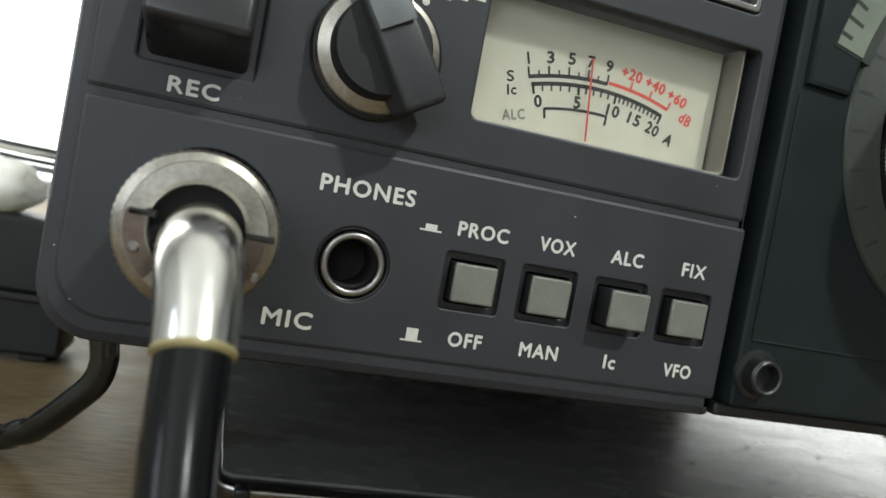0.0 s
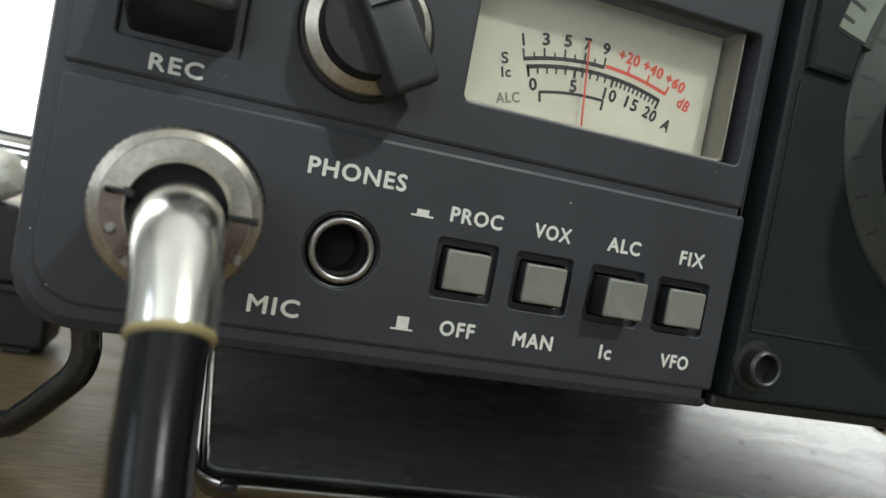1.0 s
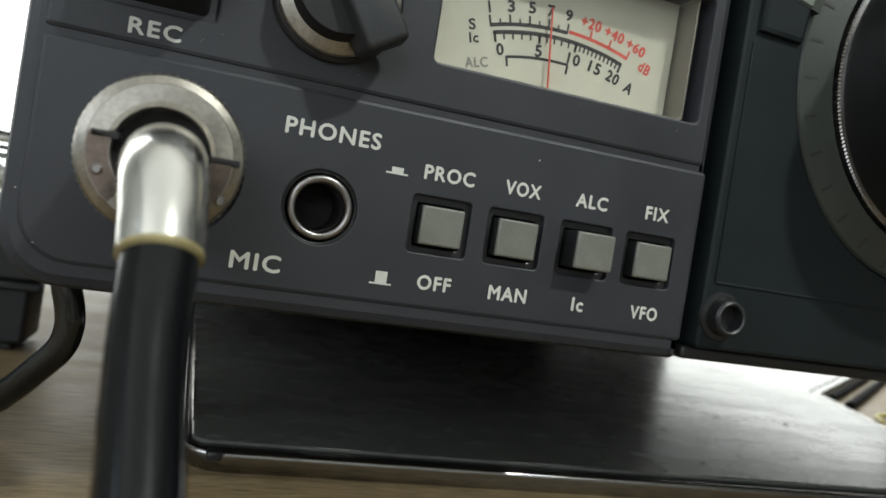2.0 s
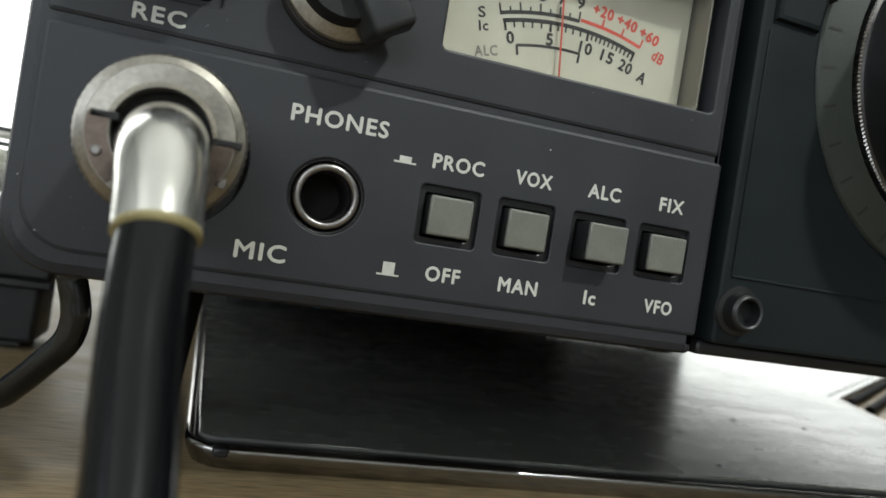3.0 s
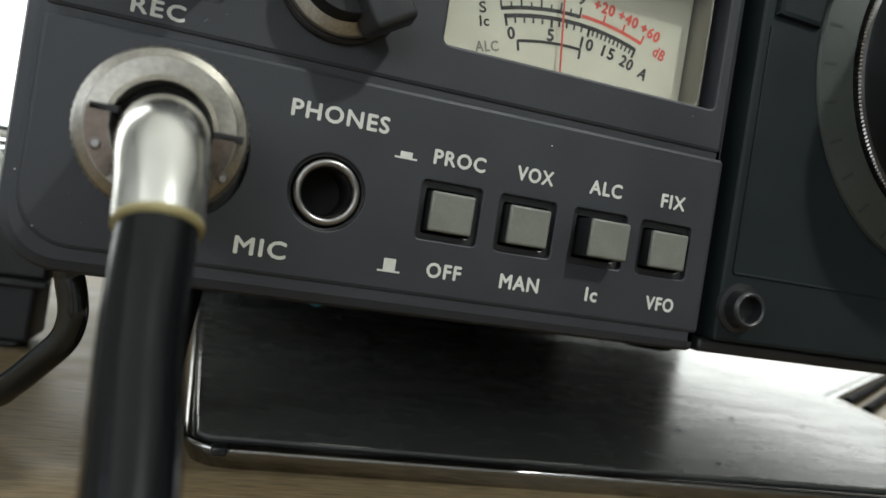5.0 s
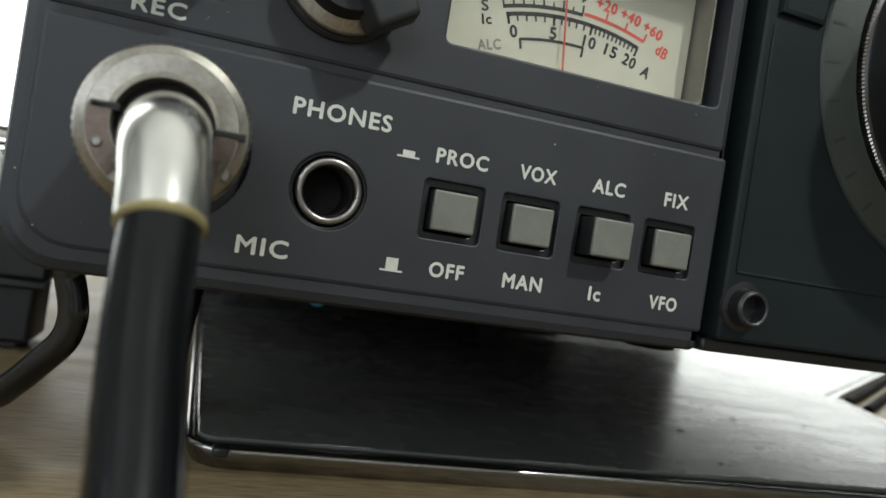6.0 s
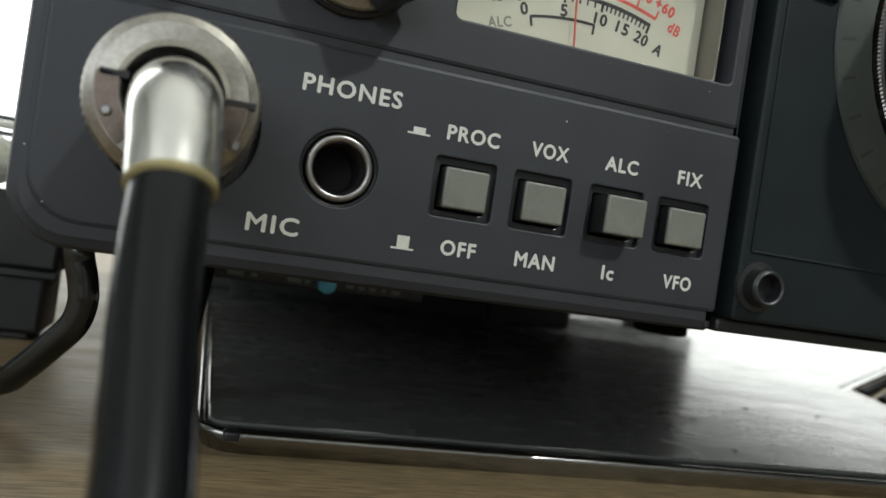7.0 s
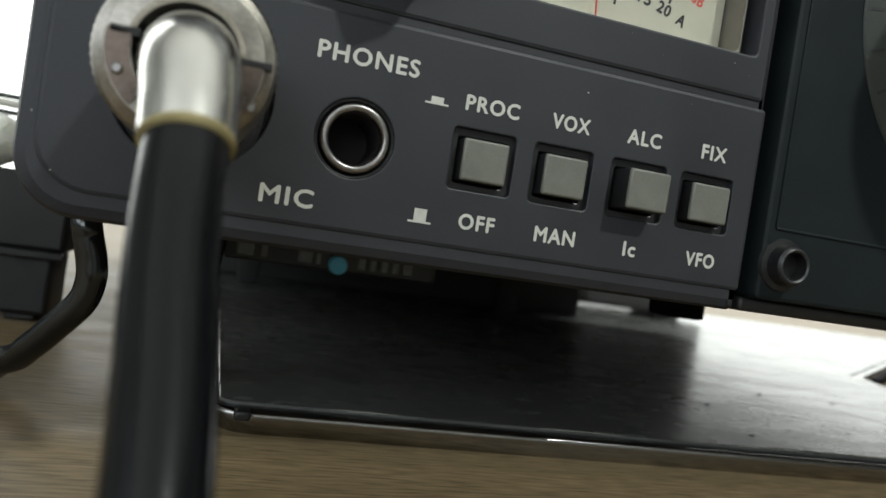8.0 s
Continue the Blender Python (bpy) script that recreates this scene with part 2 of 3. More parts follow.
def lettering(text, x, z, height, width, mat, parent, y=-0.06, turn=0.0, weight=0.0, name="lettering"):
    """A printed word, its middle at (x, z) on the plane y, with that height and width of its capitals."""
    cu = bpy.data.curves.new("text", "FONT")
    cu.body, cu.size, cu.resolution_u = text, 1.0, 3
    cu.space_character = 1.13
    ob = new("text", cu)
    bpy.context.view_layer.update()
    me = bpy.data.meshes.new_from_object(ob.evaluated_get(bpy.context.evaluated_depsgraph_get()))
    bpy.data.objects.remove(ob)
    bm = bmesh.new()
    bm.from_mesh(me)
    bpy.data.meshes.remove(me)
    xs, ys = [v.co.x for v in bm.verts], [v.co.y for v in bm.verts]
    x0, x1, y0, y1 = min(xs), max(xs), min(ys), max(ys)
    a = radians(turn)
    out = bmesh.new()
    for k, (dx, dz) in enumerate(((0, 0), (-1, 0), (1, 0), (0, 1), (0, -1)) if weight else ((0, 0),)):
        made = {}
        for v in bm.verts:
            u = ((v.co.x - x0) / (x1 - x0) - 0.5) * (width - 2 * weight) + dx * weight
            w = ((v.co.y - y0) / (y1 - y0) - 0.5) * (height - 2 * weight) + dz * weight
            made[v] = out.verts.new((x + u * math.cos(a) + w * math.sin(a), y - 0.004 * k, z - u * math.sin(a) + w * math.cos(a)))
        for f in bm.faces:
            out.faces.new([made[v] for v in f.verts])
    bm.free()
    bm = out
    ob = part(name, bm, mat, parent, smooth=False)
    return ob


def strip(points, width, y, bm=None):
    """A flat printed line of that width through (x, z) points."""
    bm = bm or bmesh.new()
    vs = []
    for i, p in enumerate(points):
        a, b = Vector(points[max(i - 1, 0)]), Vector(points[min(i + 1, len(points) - 1)])
        d = (b - a).normalized()
        n = Vector((-d.y, d.x)) * width / 2
        q = Vector(p)
        vs.append([bm.verts.new((q.x + s * n.x, y, q.y + s * n.y)) for s in (-1, 1)])
    for a, b in zip(vs, vs[1:]):
        bm.faces.new((a[0], b[0], b[1], a[1]))
    return bm


def sector(r0, r1, a0, a1, y0, y1, cx=94.9, cz=32.4, n=40):
    """A solid piece of a ring between two angles."""
    bm = bmesh.new()
    rows = []
    for i in range(n + 1):
        a = radians(a0 + (a1 - a0) * i / n)
        rows.append([bm.verts.new((cx + r * math.cos(a), y, cz + r * math.sin(a))) for r, y in ((r0, y0), (r1, y0), (r1, y1), (r0, y1))])
    for a, b in zip(rows, rows[1:]):
        for k in range(4):
            bm.faces.new((a[k - 1], a[k], b[k], b[k - 1]))
    bm.faces.new(rows[0]), bm.faces.new(rows[-1])
    return bm


# ---- the room ----
def room():
    """Walls 0.12 m thick round the desk, with a window in the back wall and openings added for fill light in the front
    and west walls.
    """
    s = 1 / U

    def wall(x0, x1, y0, y1, z0, z1):
        return solid(x0 * s, x1 * s, y0 * s, y1 * s, z0 * s - LIFT, z1 * s - LIFT)

    def pierced(y0, y1, wx0, wx1, wz0, wz1):
        bm = wall(-2.0, wx0, y0, y1, -0.75, 1.75)
        for q in ((wx1, 2.0, -0.75, 1.75), (wx0, wx1, -0.75, wz0), (wx0, wx1, wz1, 1.75)):
            box(bm, q[0] * s, q[1] * s, y0 * s, y1 * s, q[2] * s - LIFT, q[3] * s - LIFT)
        return bm

    structure("backdrop", wall(-3.5, 3.5, 2.2, 2.22, -0.7, 2.6), OVERCAST, "bright white overcast sky outside the window")
    structure("wall_north", pierced(1.0, 1.12, -1.1, 1.5, 0.02, 1.4), WALL, "grey painted wall with a wide window opening")
    structure("wall_south", pierced(-2.52, -2.40, -1.85, -0.45, 0.25, 1.25), WALL, "unseen grey painted wall with an opening added for fill light")
    # the east wall is out of view, dark only to weaken the bounce
    structure("wall_east", wall(2.0, 2.12, -2.52, 1.12, -0.75, 1.75), DIM_WALL, "unseen side wall, darkened to cut the bounce from the right")
    bm = wall(-2.12, -2.0, -2.52, -2.05, -0.75, 1.75)
    for q in ((-0.45, 1.12, -0.75, 1.75), (-2.05, -0.45, -0.75, 0.3), (-2.05, -0.45, 1.5, 1.75)):
        box(bm, -2.12 * s, -2.0 * s, q[0] * s, q[1] * s, q[2] * s - LIFT, q[3] * s - LIFT)
    structure("wall_west", bm, WALL, "unseen grey painted side wall with an opening added for fill light")
    structure("ceiling", wall(-2.12, 2.12, -2.52, 1.12, 1.75, 1.85), CEILING, "plain white ceiling")
    structure("floor", wall(-2.12, 2.12, -2.52, 1.12, -0.85, -0.75), FLOOR, "dark grey floor covering")


room()


def desk():
    d = thing("desk", "light brown oak-veneered desk with fine straight grain", "desk", (200, 300, -LIFT))
    part("desktop", solid(-400, 800, -260, 780, -LIFT - 20, -LIFT, bevel=1.0), WOOD, d)
    for x in (-380, 740):
        for y in (-240, 730):
            part("leg", solid(x, x + 40, y, y + 40, -LIFT - 625, -LIFT - 20, bevel=1.5), WOOD, d)
    return d


desk()


def rounded(corners, radii, n=8):
    """A polygon with rounded corners, anticlockwise."""
    out, m = [], len(corners)
    for i in range(m):
        a, b, c = Vector(corners[i - 1]), Vector(corners[i]), Vector(corners[(i + 1) % m])
        u, w = (a - b).normalized(), (c - b).normalized()
        half = u.angle(w) / 2
        mid = b + (u + w).normalized() * radii[i] / math.sin(half)
        p, q = b + u * radii[i] / math.tan(half) - mid, b + w * radii[i] / math.tan(half) - mid
        turn = p.angle_signed(q)
        for k in range(n + 1):
            out.append(tuple(mid + Matrix.Rotation(-turn * k / n, 2) @ p))
    return out


def tray():
    """The glossy black board under the radio: a lacquered top with bright beads for the glints on its edge, a dark gap
    and a rounded metal rim.
    """
    t = thing("glossy_board", "dusty glossy black board with metal rim on the desk", "board", (100, 150, -LIFT))
    loop = rounded([(-9.7, 27.6), (164, 19.8), (224, 140), (520, 359), (520, 400), (-9.7, 400)], [6, 4, 4, 4, 4, 6])
    top = rounded([(-8.9, 31.6), (164, 23.4), (221, 141), (518, 361), (518, 398), (-8.9, 398)], [3, 3, 4, 4, 4, 6])

    def rings(line, profile, closed):
        bm = bmesh.new()
        rows = [[bm.verts.new((x, y, z)) for x, y in grown(line, d)] for d, z in profile]
        pairs = list(zip(rows, rows[1:] + rows[:1])) if closed else list(zip(rows, rows[1:]))
        for a, b in pairs:
            for i in range(len(a)):
                bm.faces.new((a[i - 1], a[i], b[i], b[i - 1]))
        if not closed:
            bm.faces.new(rows[0]), bm.faces.new(rows[-1])
        return bm

    part("board", rings(top, [(-0.15, -37.5), (0, -37.6), (0.05, -40.9)], False), GLOSSY, t)
    part("gap", rings(loop, [(-6.0, -37.95), (0.1, -37.95), (0.1, -40.9), (-6.0, -40.9)], True), LACQUER, t)
    curve = [(0.4 + 0.8 * math.cos(radians(a)), -38.3 + 0.8 * math.sin(radians(a))) for a in range(170, -11, -12)]
    part("rim", rings(loop, curve + [(1.0, -39.2), (0.7, -39.9), (0.35, -40.5), (0.1, -41.0), (-0.3, -41.0)], True), RIM, t, "thin rounded silvery metal rim")
    # chrome beads stand in for the light that catches the board's edge
    slope = (23.4 - 31.6) / (164 + 8.9)
    for x0, x1, r in ((7.6, 17.9, 0.13), (41.5, 58.0, 0.12), (66.5, 160.0, 0.22)):
        line = [(x0 + (x1 - x0) * k / 4, 31.6 + slope * (x0 + (x1 - x0) * k / 4 + 8.9), -37.47) for k in range(5)]
        part("edge_glint", tube(line, [0.04, r, r, r, 0.04 if x1 < 100 else r], 10, 3), CHROME, t, "fine bright bead standing in for light caught on the edge")
    part("edge_glint", tube([(-8.9, 42, -37.47), (-8.9, 60, -37.47), (-8.9, 110, -37.47), (-8.9, 160, -37.47)], [0.05, 0.2, 0.2, 0.06], 10, 3), CHROME, t, "fine bright bead standing in for light caught on the edge")
    part("clip", solid(-6.9, -4.6, 24.6, 27.2, -38.6, -37.2, bevel=0.4), BLACK, t, "small black blob on the rim")
    return t


tray()

# ---- the radio ----
radio = thing("radio_transceiver", "charcoal plastic amateur radio transceiver with a meter, push buttons and sockets", "radio", (68, 110, -37.5))
BUTTON_X = (14.8, 24.8, 35.0, 44.8)


def radio_body():
    part("case", solid(-31, 212, 9, 235, -13.15, 61, bevel=2.0), SHELL, radio, "black metal case behind the front")
    for x, y in ((-22.8, 39), (180, 30), (-5, 205), (104, 214)):
        part("foot", capped_foot(x, y), FELT if y < 100 else PAINTED, radio)
    part("bumper", round_foot(74.5, 45, 5.2, -17.5, -12.9), FELT, radio, "short rubber bumper under the front")
    strip_base = part("terminal_strip", solid(-11, 29, 59, 64, -18.6, -12.8, bevel=0.4), BLACK, radio)
    part("cap", capped([(1.75, 59.5), (1.75, 57.6), (1.5, 57.2)], 9.7, -17.3, 28), BLUE, strip_base, "small bright blue plastic cap")
    for x, w in ((-7.3, 1.5), (-4.0, 0.6), (3.6, 1.3), (6.0, 0.5), (14.2, 0.7), (16.4, 0.6), (18.6, 0.7), (20.8, 0.6), (23.2, 0.9)):
        part("tab", solid(x - w, x + w, 58.2, 59.5, -17.6, -15.0, bevel=0.25), GREY, strip_base)


def round_foot(x, y, r, z0, z1, n=40):
    bm = bmesh.new()
    rows = [[bm.verts.new((x + q * math.cos(2 * math.pi * i / n), y + q * math.sin(2 * math.pi * i / n), z)) for i in range(n)] for q, z in ((r - 0.6, z0), (r - 0.15, z0 + 0.15), (r, z0 + 0.6), (r, z1))]
    for a, b in zip(rows, rows[1:]):
        for i in range(n):
            bm.faces.new((a[i - 1], a[i], b[i], b[i - 1]))
    bm.faces.new(rows[0]), bm.faces.new(rows[-1])
    return bm


def capped_foot(x, y):
    bm = solid(x, x + 12, y, y + 11, -37.5 if x > -9 else -LIFT, -12.6, bevel=1.2)
    for v in bm.verts:
        k = 1 - 0.40 * (-13 - v.co.z) / 24
        v.co.x, v.co.y = x + 6 + (v.co.x - x - 6) * k, y + 5.5 + (v.co.y - y - 5.5) * k
    return bm


def front_panels():
    """The lower strip with sockets and buttons, the upper plate with meter, knob and slider, and the tuning section beside them."""
    holes = [rrect(x - 3.8, x + 3.8, -3.5, 3.5, 0.5, 3) for x in BUTTON_X] + [circle(0, 0, 4.35), circle(-17, 1.95, 8.0)]
    low = part("lower_panel", plate(rrect(-30.9, 52, -10.3, 13.3, (5.5, 0.6, 0.6, 0.6), 6), holes, 0, 6, c=0.5, hc=0.2), PANEL, radio)
    back_holes = [rrect(x - 4.2, x + 4.2, -3.9, 3.9, 0.5, 3) for x in BUTTON_X] + [circle(0, 0, 4.8), circle(-17, 2.0, 8.3), rrect(10.2, 49.8, 18.8, 38, 0.8, 3), rrect(-28, -13.2, 17, 34.6, 0.6, 3), rrect(19.5, 48, 40.6, 54.6, 0.8, 3)]
    # sheet behind the holes, its near-black standing for the shade inside
    part("hole_shade", solid(-30, 51, 8.1, 8.8, -11, 60), DARK, radio)
    lip = bmesh.new()
    for x0, x1 in ((-12.0, 52.2), (53.6, 212)):
        box(lip, x0, x1, 1.6, 5, -12.8, -10.9, bevel=0.6, seg=3)
    part("bottom_lip", lip, BLACK, radio)
    part("backing", plate(rrect(-32.8, 52.2, -12.9, 61.5, (6.5, 0.6, 2, 6), 8), back_holes, 0.32, 8, c=1.4, hc=0.05), PANEL, radio, "charcoal frame behind the front plates")
    up_holes = [rrect(10.8, 49.2, 19.6, 36.7, 0.8, 3), rrect(-26.5, -14.3, 18.0, 34, 0.5, 3), rrect(20, 47.5, 41.2, 54, 0.8, 3)]
    up = part("upper_panel", plate(rrect(-30.9, 51.2, 14.05, 62, (0.6, 0.6, 3, 6), 5), up_holes, 0, 6, c=0.5, hc=0.3), PANEL, radio)
    right = part("tuning_panel", plate(rrect(54.5, 213, -10.9, 62, (0.8, 6, 6, 3), 5), [circle(94.9, 32.4, 30.2, 96)], 0.0, 7, c=0.6, hc=0.5), TUNING, radio)
    # same shade colour behind the tuning panel
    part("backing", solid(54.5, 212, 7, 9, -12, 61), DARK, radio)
    return low, up, right


radio_body()
low, up, right = front_panels()


def jack():
    s = part("headphone_socket", lathe([(3.8, 2.0), (3.78, 0.05), (3.72, -0.14), (3.58, -0.28), (3.4, -0.33), (3.2, -0.32), (3.04, -0.22), (2.92, -0.02), (2.86, 0.3), (2.84, 0.7), (2.84, 2.5)], 0, 0), STEEL, radio, "shiny metal headphone socket ring")
    part("washer", lathe([(4.6, 2.0), (4.5, 0.35), (4.3, 0.15), (4.05, 0.3), (3.9, 0.8), (3.8, 1.2)], 0, 0), BLACK, s)
    part("bore", lathe([(2.88, 0.9), (2.82, 1.0), (2.75, 7.9), (0.02, 7.95)], 0, 0), BORE, s, "dark hole of the socket")


jack()


def push_button(x, out):
    b = part("push_button", solid(x - 2.75, x + 2.75, -out, 5.5, -2.45, 2.35, bevel=0.22), BLACK, radio)
    part("bezel", plate(rrect(x - 3.85, x + 3.85, -3.55, 3.55, 0.4, 3), [rrect(x - 3.0, x + 3.0, -2.7, 2.6, 0.25, 3)], 0.75, 3.0, c=0.05, hc=0.15), BLACK, b)
    part("cap", solid(x - 2.72, x + 2.72, -out - 0.35, -out + 0.4, -2.42, 2.32, bevel=0.3, seg=3), CAP, b, "flat grey button face")


for x, out in zip(BUTTON_X, (0.7, 0.8, 2.6, 0.9)):
    push_button(x, out)

for word, x, z, h, w in (("PHONES", 0.35, 8.75, 2.0, 11.3), ("MIC", -6.3, -7.3, 2.05, 5.7), ("PROC", 15.1, 6.35, 1.85, 6.6), ("VOX", 25.05, 6.35, 1.85, 5.0),
                         ("ALC", 35.0, 6.4, 1.85, 4.7), ("FIX", 45.1, 6.4, 1.85, 3.7), ("OFF", 15.2, -7.0, 1.85, 4.4), ("MAN", 25.1, -7.05, 1.85, 5.3),
                         ("Ic", 35.2, -7.15, 1.85, 1.75), ("VFO", 45.4, -7.1, 1.85, 4.3)):
    lettering(word, x, z, h, w, INK, low, weight=0.075)
lettering("REC", -20.3, 15.9, 1.8, 5.4, INK, up, weight=0.07)
for x, w in ((5.2, 1.2), (7.2, 1.3), (9.3, 1.4)):
    part("printed_mark", solid(x - w / 2, x + w / 2, -0.06, 0.02, 32.2 + 0.22 * (x - 5), 34.0 + 0.22 * (x - 5)), INK, up)
for z, h in ((5.85, 0.75), (-7.1, 1.5)):
    bm = strip([(7.1, z - h / 2), (9.8, z - h / 2)], 0.22, -0.06)
    box(bm, 7.75, 9.2, -0.065, -0.04, z - h / 2, z + h / 2)
    part("switch_symbol", bm, INK, low)


def meter():
    cx, cz, y = 29.35, -6.0, 5.3
    m = part("meter", plate(rrect(10.8, 47.6, 19.6, 37.1, 0.8, 3), [rrect(11.15, 47.3, 19.95, 36.8, 0.9, 4)], 1.6, 6.4, c=0.1, hc=0.2), CASE, radio, "cream analogue signal meter with black and red scales")
    part("card", solid(11.8, 46.8, y, y + 0.5, 20.0, 36.8), PAPER, m)

    def at(deg, r):
        return cx + r * math.sin(radians(deg)), cz + r * math.cos(radians(deg))

    def arc(a, b, r, width, mat, name="scale_line"):
        part(name, strip([at(a + (b - a) * i / 24, r) for i in range(25)], width, y - 0.04), mat, m, smooth=False)

    def ticks(angles, r0, r1, width, mat):
        bm = bmesh.new()
        for a in angles:
            strip([at(a, r0), at(a, r1)], width, y - 0.05, bm)
        part("scale_ticks", bm, mat, m, smooth=False)

    arc(-17.4, 1.3, 34.75, 0.5, BLACK_INK)
    arc(1.6, 17.2, 34.95, 0.46, RED_INK)
    arc(-16.9, 16.6, 33.75, 0.54, BLACK_INK)
    arc(-14.2, 2.9, 30.55, 0.38, BLACK_INK)
    s_at = [-17.2 + 18.4 * i / 8 for i in range(9)]
    ticks(s_at[::2], 34.7, 36.0, 0.28, BLACK_INK)
    ticks(s_at[1::2], 34.7, 35.5, 0.24, BLACK_INK)
    ticks((7.0, 12.0, 17.1), 34.9, 36.1, 0.28, RED_INK)
    ticks([-16.5 + 11.0 * i / 5 for i in range(6)] + [-5.4 + 9.4 * i / 5 for i in range(1, 6)] + [4.0 + 12.4 * i / 11 for i in range(1, 12)], 33.8, 32.8, 0.26, BLACK_INK)
    ticks((-16.5, -5.4, 4.0, 16.4), 33.8, 32.5, 0.34, BLACK_INK)
    ticks((-14.1, 2.8), 30.6, 29.3, 0.34, BLACK_INK)
    for word, a in zip("13579", (-17.0, -12.2, -7.5, -3.2, 1.0)):
        px, pz = at(a, 37.1)
        lettering(word, px, pz, 1.6, 0.32 if word == "1" else 1.1, BLACK_INK, m, y - 0.04, a, 0.08)
    for word, a, w in (("+20", 6.4, 3.2), ("+40", 12.3, 3.2), ("+60", 18.1, 3.2)):
        px, pz = at(a, 37.0)
        lettering(word, px, pz, 1.6, w, RED_INK, m, y - 0.04, a, 0.09)
    px, pz = at(22.2, 35.3)
    lettering("dB", px, pz, 1.55, 1.9, RED_INK, m, y - 0.04, 20, 0.06)
    for word, a, w in (("0", -15.6, 1.1), ("5", -5.5, 1.05), ("10", 4.2, 1.95), ("15", 10.3, 1.95), ("20", 15.8, 2.1), ("A", 21.0, 1.35)):
        px, pz = at(a, 31.55)
        lettering(word, px, pz, 1.65, w, BLACK_INK, m, y - 0.04, a, 0.08)
    lettering("S", 16.55, 26.7, 1.45, 1.0, BLACK_INK, m, y - 0.04, -14, 0.05)
    lettering("Ic", 17.05, 25.05, 1.35, 1.3, BLACK_INK, m, y - 0.04, -14, 0.05)
    lettering("ALC", 17.9, 22.0, 1.4, 3.2, FADED_INK, m, y - 0.04, -14, 0.06)
    ax, az = at(-3.4, 37.4)
    bx, bz = at(-2.5, 26.6)
    part("needle", tube([(ax, y - 0.7, az), (bx, y - 0.7, bz)], 0.13, 8, 2), RED_INK, m, "thin red needle")
    pane = part("window_pane", solid(11.1, 47.4, 1.2, 1.5, 19.9, 36.9), GLASS, m, "clear plastic window")
    pane.visible_shadow = False


meter()


def selector_knob():
    cx, cz = -1.65, 24.2
    k = part("selector_knob", capped([(5.6, 0.1), (5.5, -4.6), (5.2, -5.1), (3.0, -5.2)], cx, cz), DARK, radio, "dark bar knob on a silver ring")
    part("flange", lathe([(7.6, 0.1), (7.6, -0.7), (7.3, -1.0), (6.4, -1.0)], cx, cz), BLACK, k)
    part("ring", lathe([(7.1, -0.3), (7.1, -1.7), (6.9, -2.0), (5.6, -2.5), (5.5, -0.5)], cx, cz), NICKEL, k, "brushed silver skirt ring")

    def turned(bm):
        a = radians(31)
        for v in bm.verts:
            x, z = v.co.x, v.co.z
            v.co.x, v.co.z = -0.5 + x * math.cos(a) - z * math.sin(a), 25.5 + x * math.sin(a) + z * math.cos(a)
        return bm

    bm = solid(-3.1, 3.1, -7.6, -2.4, -8.2, 8.3, bevel=0.8, seg=4)
    for v in bm.verts:
        if v.co.y < -5:
            v.co.x *= 0.82
            if v.co.z > 0:
                v.co.y += 0.16 * v.co.z
    part("grip", turned(bm), KNOB, k)
    bm = solid(-2.1, 2.1, -7.64, -7.5, 0.9, 8.0, bevel=0.03)
    for v in bm.verts:
        v.co.y += 0.16 * v.co.z
    part("pointer", turned(bm), POINTER, k, "pale grey pointer face")
    for dx, dz in ((4.6, 7.2),):
        part("index_dot", capped([(0.45, 0.1), (0.45, -0.08)], cx + dx, cz + dz, 12), INK, up)


selector_knob()


def slide_switch():
    s = part("slide_switch", solid(-26.9, -13.9, 0.7, 5.8, 17.6, 33.8), PANEL, radio)
    bm = solid(-25.8, -15.2, -7.6, 2.0, 18.5, 31.0, bevel=0.9, seg=5)
    for v in bm.verts:
        if v.co.y < -3:
            if v.co.z < 22:
                v.co.z += 2.6
            else:
                v.co.z, v.co.y = v.co.z - 1.0, v.co.y + 3.0
    part("slider", bm, SLIDER, s, "glossy black slider")


slide_switch()


def display_window():
    d = part("display_window", plate(rrect(20.2, 47.3, 41.4, 53.8, 0.6, 3), [rrect(21, 46.5, 42.2, 53, 0.4, 3)], -0.3, 2.0, c=0.2, hc=0.1), STEEL, radio, "dark display window with a thin bright frame")
    part("pane", solid(20.6, 46.9, 1.0, 1.6, 41.8, 53.4), BLACK, d)


display_window()


